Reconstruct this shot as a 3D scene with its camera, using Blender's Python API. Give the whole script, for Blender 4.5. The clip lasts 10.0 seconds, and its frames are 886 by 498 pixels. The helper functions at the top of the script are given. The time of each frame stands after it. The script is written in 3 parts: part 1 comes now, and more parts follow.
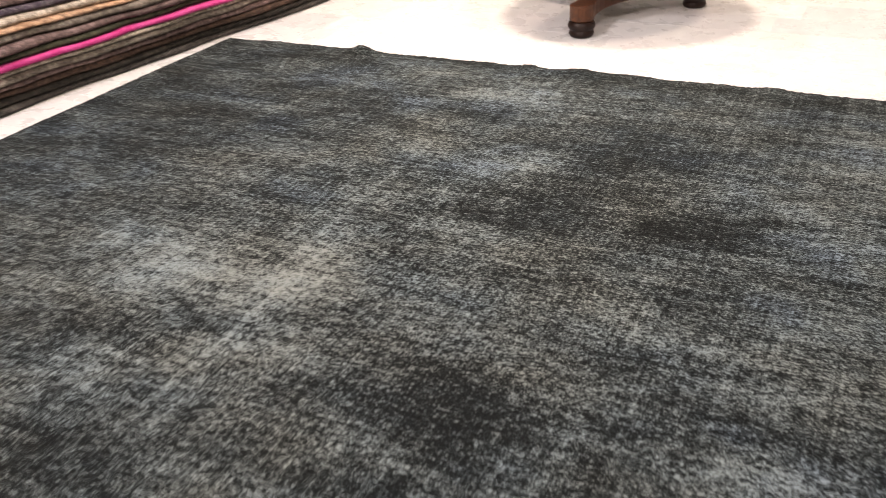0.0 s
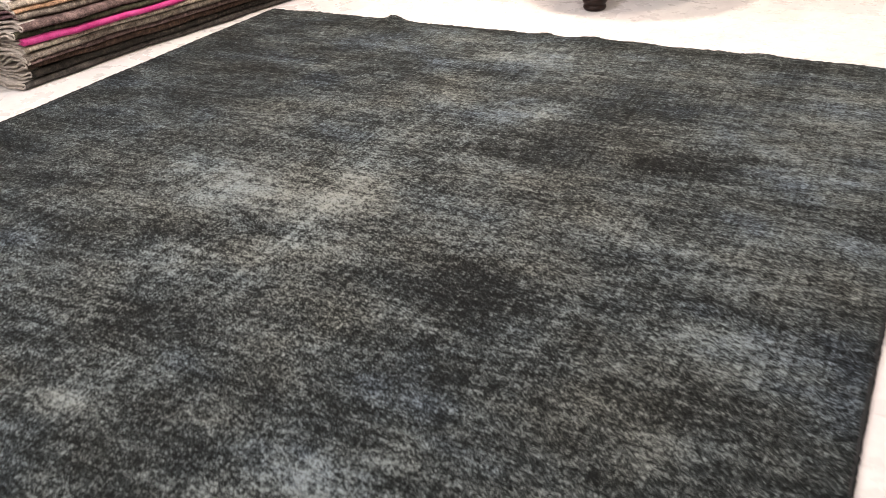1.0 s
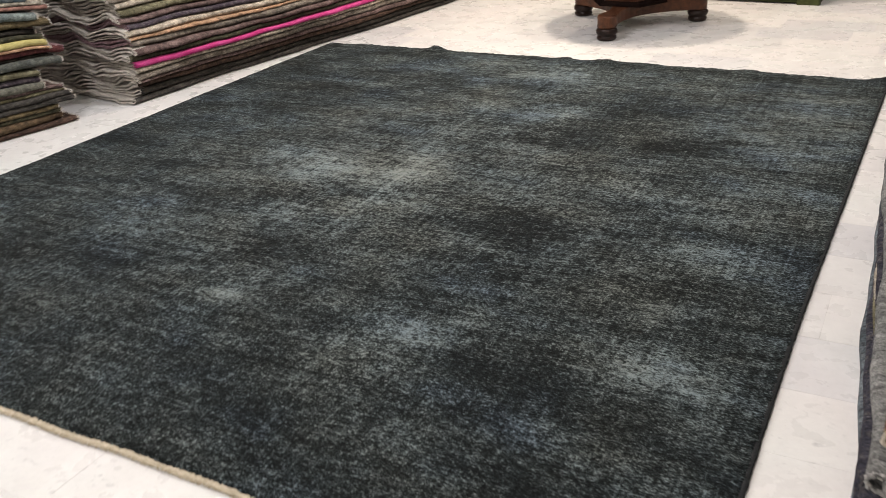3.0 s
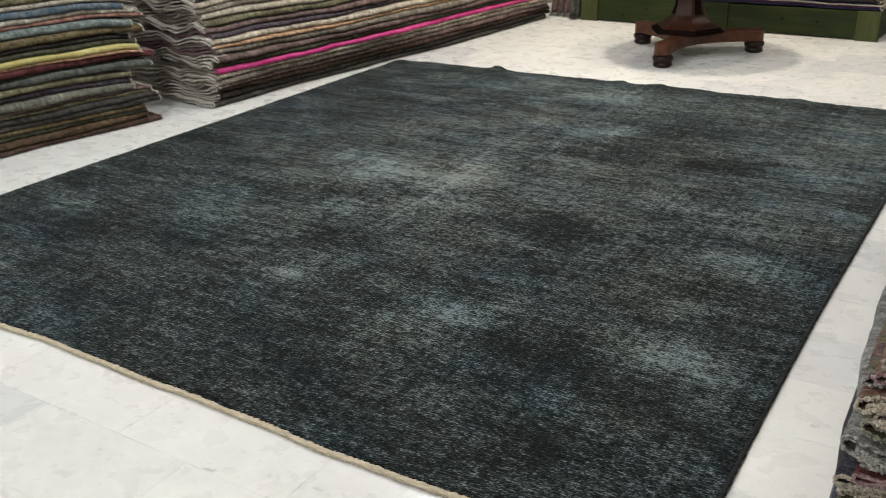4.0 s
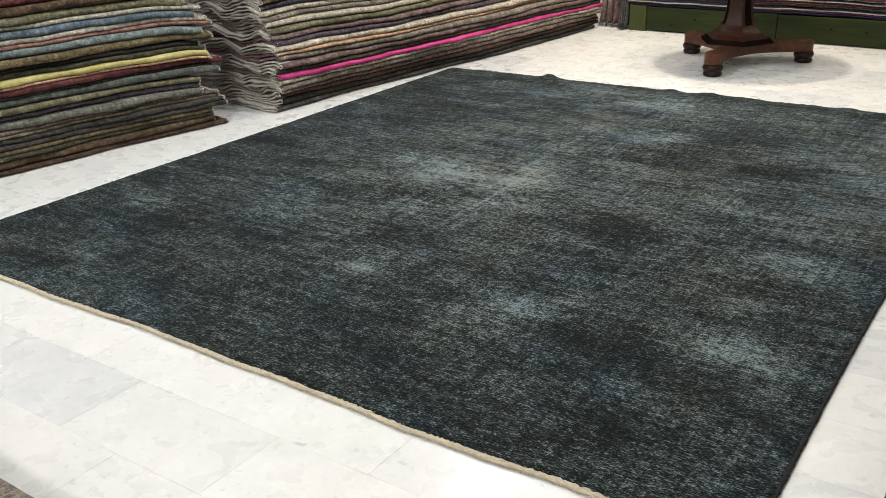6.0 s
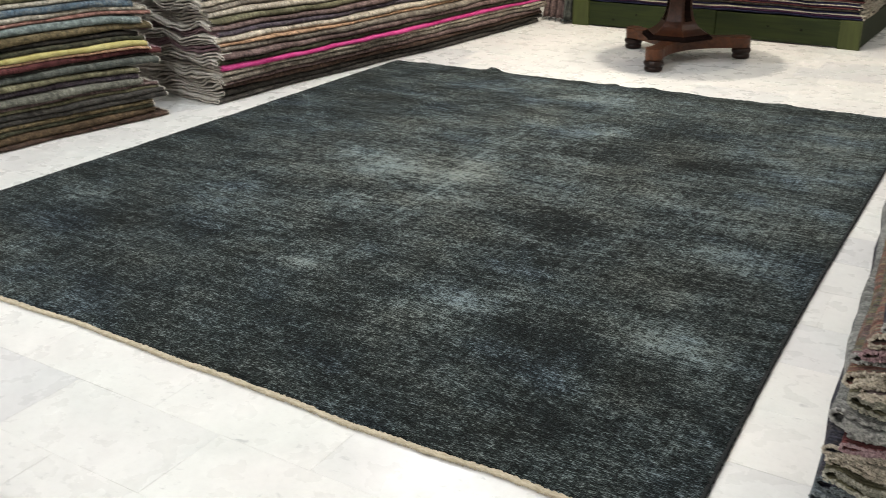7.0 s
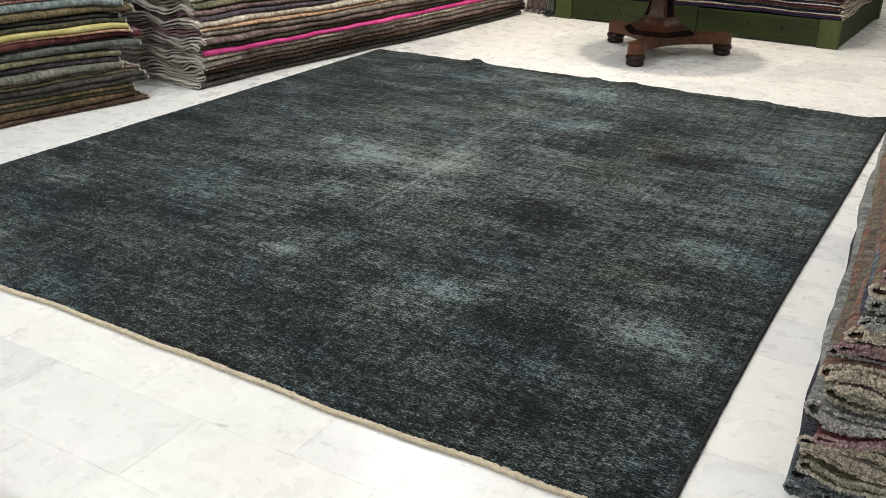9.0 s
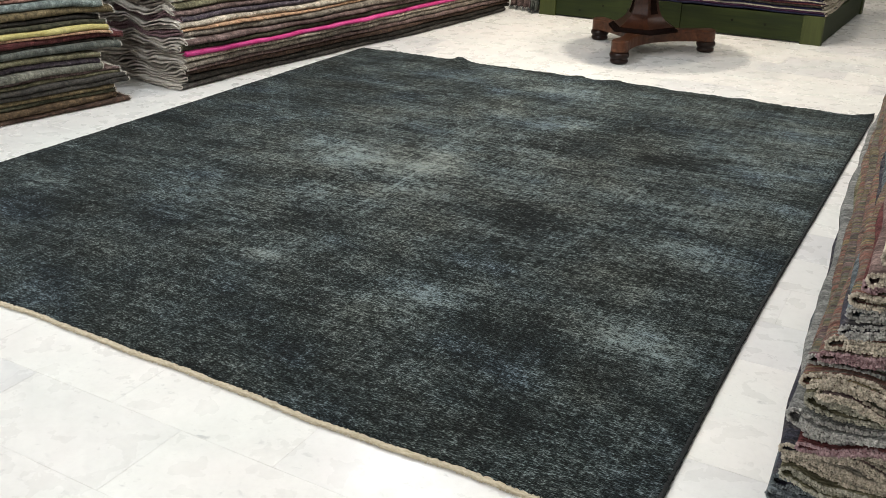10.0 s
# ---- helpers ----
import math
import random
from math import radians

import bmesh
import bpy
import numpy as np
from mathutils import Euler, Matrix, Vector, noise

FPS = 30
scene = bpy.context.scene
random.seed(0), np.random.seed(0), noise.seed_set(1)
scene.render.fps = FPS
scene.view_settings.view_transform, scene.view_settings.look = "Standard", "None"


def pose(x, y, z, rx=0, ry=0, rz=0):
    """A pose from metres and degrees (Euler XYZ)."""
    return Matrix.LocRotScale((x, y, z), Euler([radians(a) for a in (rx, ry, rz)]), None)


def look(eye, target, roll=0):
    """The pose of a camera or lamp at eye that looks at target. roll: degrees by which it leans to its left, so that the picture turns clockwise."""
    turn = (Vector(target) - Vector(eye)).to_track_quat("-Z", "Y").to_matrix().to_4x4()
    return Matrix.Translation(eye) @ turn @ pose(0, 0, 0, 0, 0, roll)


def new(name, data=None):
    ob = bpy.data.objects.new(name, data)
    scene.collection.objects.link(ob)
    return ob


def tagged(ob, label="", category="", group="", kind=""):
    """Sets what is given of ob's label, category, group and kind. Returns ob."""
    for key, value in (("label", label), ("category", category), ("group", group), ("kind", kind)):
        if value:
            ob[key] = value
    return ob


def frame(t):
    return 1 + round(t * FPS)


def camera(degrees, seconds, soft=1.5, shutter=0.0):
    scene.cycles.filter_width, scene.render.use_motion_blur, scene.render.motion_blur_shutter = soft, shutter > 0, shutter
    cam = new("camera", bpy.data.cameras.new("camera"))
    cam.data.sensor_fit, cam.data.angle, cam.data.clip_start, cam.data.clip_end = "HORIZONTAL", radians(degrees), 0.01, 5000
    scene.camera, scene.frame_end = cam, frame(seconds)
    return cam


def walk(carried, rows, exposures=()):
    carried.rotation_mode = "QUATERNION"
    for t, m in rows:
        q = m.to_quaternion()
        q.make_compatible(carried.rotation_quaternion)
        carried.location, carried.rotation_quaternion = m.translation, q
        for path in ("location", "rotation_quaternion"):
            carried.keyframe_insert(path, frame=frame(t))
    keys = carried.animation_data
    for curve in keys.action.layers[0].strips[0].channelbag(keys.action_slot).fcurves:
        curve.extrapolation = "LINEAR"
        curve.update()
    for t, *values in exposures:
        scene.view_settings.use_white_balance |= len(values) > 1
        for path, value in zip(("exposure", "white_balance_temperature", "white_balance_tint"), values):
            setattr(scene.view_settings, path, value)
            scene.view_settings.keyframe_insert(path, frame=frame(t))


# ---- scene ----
cam = camera(51.6, 10.0, soft=0.8, shutter=0.7)
PATH = [
    (0, (1.498, 0.182, 1.377), (0.703, 1.747, 0.417), -3.1),
    (0.5, (1.627, -0.101, 1.393), (0.785, 1.462, 0.471), -2.7),
    (1, (1.724, -0.31, 1.402), (0.893, 1.23, 0.432), -2.8),
    (1.5, (1.873, -0.492, 1.413), (1.03, 1.066, 0.484), -3.0),
    (2, (1.958, -0.732, 1.422), (1.087, 0.838, 0.542), -3.2),
    (2.5, (1.944, -1.028, 1.436), (1.07, 0.555, 0.583), -4.1),
    (2.7, (1.953, -1.113, 1.442), (1.092, 0.475, 0.583), -3.7),
    (3.8, (2.199, -1.406, 1.435), (1.217, 0.137, 0.623), -1.9),
    (4, (2.207, -1.456, 1.442), (1.207, 0.083, 0.647), -2.0),
    (4.5, (2.208, -1.589, 1.454), (1.166, -0.063, 0.689), -1.9),
    (5, (2.188, -1.648, 1.46), (1.106, -0.154, 0.685), -2.4),
    (6.5, (2.204, -1.663, 1.471), (1.173, -0.135, 0.693), -1.5),
    (7, (2.21, -1.662, 1.48), (1.246, -0.1, 0.687), -0.8),
    (7.5, (2.212, -1.661, 1.479), (1.292, -0.083, 0.663), -0.2),
    (8, (2.21, -1.661, 1.477), (1.311, -0.078, 0.65), 0.2),
    (8.5, (2.206, -1.67, 1.471), (1.301, -0.089, 0.646), 0.8),
    (9, (2.202, -1.681, 1.475), (1.284, -0.1, 0.665), 0.8),
    (9.5, (2.2, -1.674, 1.482), (1.303, -0.082, 0.67), 1.3),
    (10, (2.203, -1.648, 1.508), (1.311, -0.058, 0.685), 0.7),
]
EXPOSURES = [(0.0, 0.44, 7250, 25), (1.8, 0.44, 7080, 23), (2.6, 0.16, 6950, 21), (3.8, -0.24, 6500, 9), (4.1, -0.23, 6500, 9), (4.8, 0.0, 6500, 9), (10.0, 0.0, 6450, 9)]
walk(cam, [(t, look(eye, target, roll)) for t, eye, target, roll in PATH], EXPOSURES)

# ---- world and lamps ----
world = bpy.data.worlds.new("world")
scene.world = world
world.use_nodes = True
world.node_tree.nodes["Background"].inputs[0].default_value = (0.9, 0.95, 1.0, 1)
world.node_tree.nodes["Background"].inputs[1].default_value = 0.05


def ceiling_lamp(x, y, watts, tint, size=0.28):
    data = bpy.data.lights.new("ceiling_lamp_light", "AREA")
    data.shape, data.size, data.energy, data.color = "DISK", size, watts, tint
    ob = new("ceiling_lamp_light", data)
    ob.matrix_world = pose(x, y, 2.97)
    return ob


COOL, WARM, DAY = (1.0, 0.985, 0.965), (1.0, 0.89, 0.74), (0.95, 0.985, 1.02)
# first two follow the table's shadows; the others are unseen, placed to brighten areas
LAMPS = [(0.62, 5.15, 50, WARM), (-0.28, 5.28, 118, WARM), (-0.75, 3.1, 82, DAY), (1.3, 2.6, 62, COOL), (-1.45, 0.9, 68, DAY),
         (1.3, -0.4, 42, COOL), (0.6, -3.9, 160, COOL), (-2.6, -3.4, 180, COOL), (2.6, 6.6, 34, COOL), (-1.2, 6.2, 62, WARM)]
for x, y, watts, tint in LAMPS:
    ceiling_lamp(x, y, watts * 0.62, tint)


# ---- materials ----
def material(name, rough=0.8, spec=0.3):
    m = bpy.data.materials.new(name)
    m.use_nodes = True
    tree = m.node_tree
    bsdf = tree.nodes["Principled BSDF"]
    bsdf.inputs["Roughness"].default_value = rough
    bsdf.inputs["Specular IOR Level"].default_value = spec
    return m, tree, bsdf


def node(tree, kind, **values):
    n = tree.nodes.new(kind)
    for key, value in values.items():
        n.inputs[key.replace("_", " ")].default_value = value
    return n


def coords(tree, scale=(1, 1, 1), source="Object"):
    tc = tree.nodes.new("ShaderNodeTexCoord")
    mp = tree.nodes.new("ShaderNodeMapping")
    mp.inputs["Scale"].default_value = scale
    tree.links.new(tc.outputs[source], mp.inputs["Vector"])
    return mp.outputs["Vector"]


def noise_tex(tree, vec, scale, detail=4.0, rough=0.55, distort=0.0):
    n = node(tree, "ShaderNodeTexNoise", Scale=scale, Detail=detail, Roughness=rough, Distortion=distort)
    tree.links.new(vec, n.inputs["Vector"])
    return n.outputs["Fac"]


def ramp(tree, fac, stops):
    r = tree.nodes.new("ShaderNodeValToRGB")
    el = r.color_ramp.elements
    while len(el) < len(stops):
        el.new(0.5)
    for e, (p, c) in zip(el, stops):
        e.position = p
        e.color = (*c, 1) if len(c) == 3 else c
    tree.links.new(fac, r.inputs["Fac"])
    return r.outputs["Color"]


def grey(v):
    return (v, v, v)


def mix(tree, a, b, fac, mode="MIX"):
    n = tree.nodes.new("ShaderNodeMix")
    n.data_type, n.blend_type = "RGBA", mode
    for socket, value in ((n.inputs[0], fac), (n.inputs[6], a), (n.inputs[7], b)):
        if isinstance(value, (int, float)):
            socket.default_value = value
        elif isinstance(value, tuple):
            socket.default_value = (*value, 1)
        else:
            tree.links.new(value, socket)
    return n.outputs[2]


def calc(tree, op, a, b=0.0, c=0.0):
    n = tree.nodes.new("ShaderNodeMath")
    n.operation = op
    for socket, value in zip(n.inputs, (a, b, c)):
        if isinstance(value, (int, float)):
            socket.default_value = value
        else:
            tree.links.new(value, socket)
    return n.outputs[0]


def bump(tree, bsdf, height, strength, distance):
    b = node(tree, "ShaderNodeBump", Strength=strength, Distance=distance)
    tree.links.new(height, b.inputs["Height"])
    tree.links.new(b.outputs["Normal"], bsdf.inputs["Normal"])


def base(tree, bsdf, colour):
    tree.links.new(colour, bsdf.inputs["Base Color"])


def marble(name, tones):
    """Polished white marble: soft clouds, sparse grey flecks in drifts, a few faint veins."""
    m, t, b = material(name, 0.28, 0.4)
    info = t.nodes.new("ShaderNodeObjectInfo")
    vec = t.nodes.new("ShaderNodeNewGeometry").outputs["Position"]
    tone = ramp(t, info.outputs["Random"], tones)
    cloud = ramp(t, noise_tex(t, vec, 6.0, 7, 0.62, 0.5), [(0.3, grey(0.93)), (0.7, grey(1.04))])
    c = mix(t, tone, cloud, 1.0, "MULTIPLY")
    warm = ramp(t, noise_tex(t, vec, 2.3, 3, 0.5), [(0.35, (1.01, 0.995, 0.99)), (0.65, (0.985, 1.005, 0.99))])
    c = mix(t, c, warm, 1.0, "MULTIPLY")
    mottle = ramp(t, noise_tex(t, vec, 40.0, 5, 0.72), [(0.30, grey(0.95)), (0.55, grey(1.01))])
    c = mix(t, c, mottle, 1.0, "MULTIPLY")
    drift = ramp(t, noise_tex(t, vec, 4.5, 3, 0.6), [(0.46, grey(0.0)), (0.64, grey(1))])
    for sc, lo, hi, dark, amount in (((19, 30, 10), 0.60, 0.71, (0.22, 0.23, 0.24), 0.52), ((44, 60, 10), 0.62, 0.74, (0.28, 0.28, 0.28), 0.38)):
        mp = t.nodes.new("ShaderNodeMapping")
        mp.inputs["Scale"].default_value = sc
        mp.inputs["Rotation"].default_value = (0, 0, 0.5)
        t.links.new(vec, mp.inputs["Vector"])
        speck = ramp(t, noise_tex(t, mp.outputs["Vector"], 1.0, 4, 0.62, 0.3), [(lo, grey(0)), (hi, grey(1))])
        c = mix(t, c, dark, calc(t, "MULTIPLY", calc(t, "MULTIPLY", speck, drift), amount))
    vein = ramp(t, noise_tex(t, vec, 2.2, 8, 0.65, 1.5), [(0.47, grey(0)), (0.5, grey(1)), (0.53, grey(0))])
    c = mix(t, c, (0.58, 0.58, 0.58), calc(t, "MULTIPLY", vein, 0.10))
    base(t, b, c)
    rgh = ramp(t, noise_tex(t, vec, 9.0, 4), [(0.3, grey(0.22)), (0.7, grey(0.38))])
    t.links.new(rgh, b.inputs["Roughness"])
    bump(t, b, noise_tex(t, vec, 60, 3), 0.04, 0.002)
    return m


def plain(name, c1, c2, scale=6.0, rough=0.8, relief=0.1, spec=0.3, stretch=(1, 1, 1)):
    m, t, b = material(name, rough, spec)
    vec = coords(t, stretch)
    base(t, b, ramp(t, noise_tex(t, vec, scale, 6, 0.6), [(0.3, c1), (0.7, c2)]))
    bump(t, b, noise_tex(t, vec, scale * 8, 4), relief, 0.004)
    return m


# soft patches of the big rug, worn spots first: x, y, radius along x, radius along y, strength (minus: darker)
RUG_LEVEL = 0.315
PATCHES = [
    (-0.08, 3.13, 0.26, 0.13, 0.9), (0.04, 2.16, 0.10, 0.20, 0.8), (-0.30, 2.00, 0.30, 0.18, 0.95), (-0.79, 1.15, 0.15, 0.10, 0.8),
    (0.01, 0.86, 0.085, 0.065, 1.5), (0.75, 0.86, 0.15, 0.085, 1.1), (1.45, 0.90, 0.16, 0.11, 1.2), (1.38, 1.21, 0.10, 0.07, 0.9),
    (1.43, 1.70, 0.22, 0.12, 0.6), (0.95, 2.20, 0.24, 0.11, 0.7), (0.39, 3.14, 0.13, 0.09, 0.9), (-1.42, 0.93, 0.26, 0.12, 0.6),
    (1.15, 2.74, 0.50, 0.13, -0.7), (0.69, 1.77, 0.26, 0.14, -0.6), (-1.00, 0.83, 0.34, 0.13, -0.6), (0.20, 0.55, 0.45, 0.16, -0.1),
    # broad lighter areas at the far end and right side, set by brightness
    (0.10, 3.80, 0.95, 0.24, 0.9), (1.55, 3.20, 0.30, 0.70, 1.0), (1.50, 2.15, 0.26, 0.18, 0.6),
]


def pile_rug():
    """Overdyed short pile: worn patches, creases along the warp, crisp dark and light strokes across it."""
    m, t, b = material("charcoal_rug_pile", 0.98, 0.05)
    vec = coords(t)
    sep = t.nodes.new("ShaderNodeSeparateXYZ")
    t.links.new(vec, sep.inputs[0])

    def bell(x, y, rx, ry):
        dx = calc(t, "MULTIPLY", calc(t, "SUBTRACT", sep.outputs[0], x), 1 / rx)
        dy = calc(t, "MULTIPLY", calc(t, "SUBTRACT", sep.outputs[1], y), 1 / ry)
        d = calc(t, "ADD", calc(t, "MULTIPLY", dx, dx), calc(t, "MULTIPLY", dy, dy))
        return calc(t, "POWER", 2.718, calc(t, "MULTIPLY", d, -1.0))

    worn = noise_tex(t, coords(t, (2.2, 4.6, 1)), 1.0, 7, 0.68, 0.4)
    total = calc(t, "MULTIPLY_ADD", worn, 1.75, -0.875)
    ragged = calc(t, "MULTIPLY_ADD", noise_tex(t, coords(t, (9, 17, 1)), 1.0, 4, 0.65), 2.4, -0.2)
    spots = 0.0
    for x, y, rx, ry, k in PATCHES:
        spots = calc(t, "MULTIPLY_ADD", bell(x, y, rx, ry), k * 0.45, spots)
    total = calc(t, "ADD", total, calc(t, "MULTIPLY", spots, ragged))
    core = bell(0.1, 2.1, 1.2, 1.0)
    total = calc(t, "MULTIPLY_ADD", core, 0.06, total)
    # creases where the rug was folded, running along its length
    for x, y, ry, k in ((0.03, 1.75, 0.42, 0.42), (-0.05, 2.65, 0.5, 0.3), (0.55, 0.62, 0.3, 0.16), (1.02, 1.0, 0.35, 0.14)):
        total = calc(t, "MULTIPLY_ADD", bell(x, y, 0.013, ry), k, total)
    stroke = noise_tex(t, coords(t, (40, 150, 1)), 1.0, 2, 0.55, 0.35)
    strand = noise_tex(t, coords(t, (95, 330, 1)), 1.0, 1.5, 0.55, 0.3)
    fine = noise_tex(t, coords(t, (150, 420, 1)), 1.0, 2, 0.7)
    band = noise_tex(t, coords(t, (1.3, 22, 1)), 1.0, 4, 0.6)
    thread = noise_tex(t, coords(t, (75, 1.6, 1)), 1.0, 4, 0.6)
    clump = noise_tex(t, coords(t, (16, 44, 1)), 1.0, 2, 0.6, 0.3)
    grain = calc(t, "MULTIPLY_ADD", stroke, 1.9, -0.95)
    for extra, gain in ((clump, 1.2), (strand, 2.7), (fine, 1.6), (band, 0.7), (thread, 0.8)):
        grain = calc(t, "ADD", grain, calc(t, "MULTIPLY_ADD", extra, gain, -gain / 2))
    gain = calc(t, "MULTIPLY_ADD", core, 0.6, 0.80)
    level = calc(t, "ADD", calc(t, "MULTIPLY", total, calc(t, "MULTIPLY_ADD", core, 0.30, 0.76)), calc(t, "MULTIPLY", grain, gain))
    level = calc(t, "ADD", level, RUG_LEVEL)
    tone = ramp(t, level, [(0.0, (0.0045, 0.0055, 0.0058)), (0.32, (0.0125, 0.0155, 0.0158)), (0.6, (0.044, 0.055, 0.056)), (1.0, (0.19, 0.225, 0.23))])
    hue = calc(t, "MULTIPLY_ADD", core, -0.12, calc(t, "ADD", noise_tex(t, coords(t, (1.9, 2.6, 1)), 1.0, 4, 0.6), 0.05))
    tint = ramp(t, hue, [(0.34, (1.07, 1.0, 0.90)), (0.48, (1.01, 1.0, 0.96)), (0.57, (0.97, 1.0, 1.0)), (0.70, (0.90, 0.98, 1.12))])
    base(t, b, mix(t, tone, tint, 1.0, "MULTIPLY"))
    b.inputs["Sheen Weight"].default_value = 0.02
    b.inputs["Sheen Roughness"].default_value = 0.5
    bump(t, b, calc(t, "ADD", stroke, calc(t, "MULTIPLY", strand, 0.6)), 0.8, 0.006)
    return m


def woven(name, c1, c2, c3, rib=150.0, cross=(7, 11, 16), calm=False, bands=()):
    """Wool or cotton weave: two tones in patches, a third in flecks, ribs across the length."""
    m, t, b = material(name, 0.95, 0.1)
    info = t.nodes.new("ShaderNodeObjectInfo")
    shift = t.nodes.new("ShaderNodeVectorMath")
    t.links.new(coords(t), shift.inputs[0])
    own = t.nodes.new("ShaderNodeCombineXYZ")
    for k in range(3):
        t.links.new(calc(t, "MULTIPLY", info.outputs["Random"], 17.0 + 7 * k), own.inputs[k])
    t.links.new(own.outputs[0], shift.inputs[1])
    vec = shift.outputs[0]

    def scaled(sc):
        mp = t.nodes.new("ShaderNodeMapping")
        mp.inputs["Scale"].default_value = sc
        t.links.new(vec, mp.inputs["Vector"])
        return mp.outputs["Vector"]

    patch = noise_tex(t, scaled(cross), 1.0, 6, 0.65, 0.5)
    c = ramp(t, patch, [(0.36, c1), (0.62, c2)])
    if bands:
        stripe = noise_tex(t, scaled((1.2, 40, 1.2)), 1.0, 3, 0.6)
        c = ramp(t, stripe, [(0.33 + 0.34 * q / (len(bands) - 1), hue) for q, hue in enumerate(bands)])
    fleck = ramp(t, noise_tex(t, scaled((30, 45, 60)), 1.0, 4, 0.7), [(0.50, grey(0)), (0.62, grey(1))])
    c = mix(t, c, c3, calc(t, "MULTIPLY", fleck, 0.2 if calm or bands else 0.65))
    blot = ramp(t, noise_tex(t, scaled((16, 30, 40)), 1.0, 6, 0.75), [(0.32, grey(0.86 if calm else 0.38)), (0.5, grey(1.0)), (0.72, grey(1.08 if calm else 1.6))])
    c = mix(t, c, blot, 1.0, "MULTIPLY")
    tick = ramp(t, noise_tex(t, scaled((4, 85, 12)), 1.0, 3, 0.7), [(0.36, grey(0.92 if calm else 0.78)), (0.5, grey(1.0)), (0.68, grey(1.06 if calm else 1.3))])
    c = mix(t, c, tick, 1.0, "MULTIPLY")
    fuzz = ramp(t, noise_tex(t, vec, 160, 3, 0.75), [(0.3, grey(0.78 if calm else 0.42)), (0.7, grey(1.18 if calm else 1.5))])
    c = mix(t, c, fuzz, 1.0, "MULTIPLY")
    base(t, b, c)
    w = node(t, "ShaderNodeTexWave", Scale=rib / 6.28, Distortion=1.2, Detail=2.0)
    w.bands_direction = "Y"
    t.links.new(vec, w.inputs["Vector"])
    bump(t, b, calc(t, "ADD", w.outputs["Fac"], noise_tex(t, vec, 320, 2, 0.7)), 0.55, 0.003)
    return m


def wood(name, dark, light, rough, spec, stretch=(14, 1.2, 14), coat=0.0):
    m, t, b = material(name, rough, spec)
    vec = coords(t, stretch)
    n = noise_tex(t, vec, 1.6, 8, 0.65, 1.2)
    base(t, b, ramp(t, n, [(0.28, dark), (0.72, light)]))
    b.inputs["Coat Weight"].default_value = coat
    b.inputs["Coat Roughness"].default_value = 0.2
    bump(t, b, n, 0.12, 0.003)
    return m


MARBLE = marble("white_marble", [(0.0, (0.60, 0.597, 0.592)), (0.25, (0.635, 0.63, 0.622)), (0.5, (0.65, 0.645, 0.633)), (1.0, (0.66, 0.655, 0.642))])
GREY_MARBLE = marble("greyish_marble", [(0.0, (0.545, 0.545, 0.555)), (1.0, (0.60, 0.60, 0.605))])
GROUT = plain("grey_grout", (0.22, 0.215, 0.205), (0.88, 0.87, 0.85), 9, 0.9)
PLASTER = plain("white_plaster", (0.74, 0.73, 0.70), (0.80, 0.79, 0.77), 3, 0.85)
RUG_PILE = pile_rug()
BINDING = plain("tan_binding", (0.34, 0.29, 0.20), (0.60, 0.53, 0.41), 60, 0.95, 0.6, stretch=(1, 3, 1))
DARK_EDGE = plain("dark_selvedge", (0.008, 0.009, 0.010), (0.022, 0.024, 0.025), 60, 0.95, 0.6)
MAHOGANY = wood("polished_mahogany", (0.026, 0.010, 0.006), (0.115, 0.043, 0.019), 0.36, 0.22)
DARK_MAHOGANY = wood("dark_mahogany", (0.016, 0.006, 0.004), (0.062, 0.022, 0.010), 0.34, 0.18)
LACQUER = wood("black_lacquer", (0.006, 0.004, 0.004), (0.014, 0.008, 0.006), 0.9, 0.0)
EBONISED = wood("dark_stained_wood", (0.010, 0.006, 0.005), (0.022, 0.010, 0.007), 0.32, 0.18)
GREEN_WOOD = wood("green_stained_pine", (0.005, 0.010, 0.002), (0.024, 0.034, 0.006), 0.6, 0.2, stretch=(14, 1.0, 16))
GREEN_POST = wood("light_green_stained_pine", (0.020, 0.028, 0.006), (0.060, 0.070, 0.018), 0.6, 0.25, stretch=(14, 14, 1.2))
KNOT = plain("pine_knot", (0.003, 0.003, 0.002), (0.008, 0.008, 0.004), 30, 0.7, spec=0.1)
BROWN_WOOD = wood("brown_wood", (0.06, 0.028, 0.014), (0.15, 0.07, 0.035), 0.5, 0.4)
END_GREY = plain("grey_beige_wool_ends", (0.35, 0.325, 0.285), (0.66, 0.615, 0.55), 60, 0.95, 0.8)
END_CREAM = plain("cream_wool_ends", (0.19, 0.165, 0.13), (0.64, 0.57, 0.47), 80, 0.95, 0.8)
END_ROSE = plain("rose_wool_ends", (0.15, 0.075, 0.09), (0.42, 0.30, 0.31), 80, 0.95, 0.8)
END_PALE = plain("pale_grey_wool_ends", (0.14, 0.14, 0.14), (0.50, 0.49, 0.46), 80, 0.95, 0.8)
END_SLATE = plain("slate_wool_ends", (0.04, 0.05, 0.06), (0.20, 0.225, 0.235), 80, 0.95, 0.8)
END_OLIVE = plain("olive_wool_ends", (0.16, 0.155, 0.125), (0.48, 0.46, 0.38), 80
                  , 0.95, 0.8)

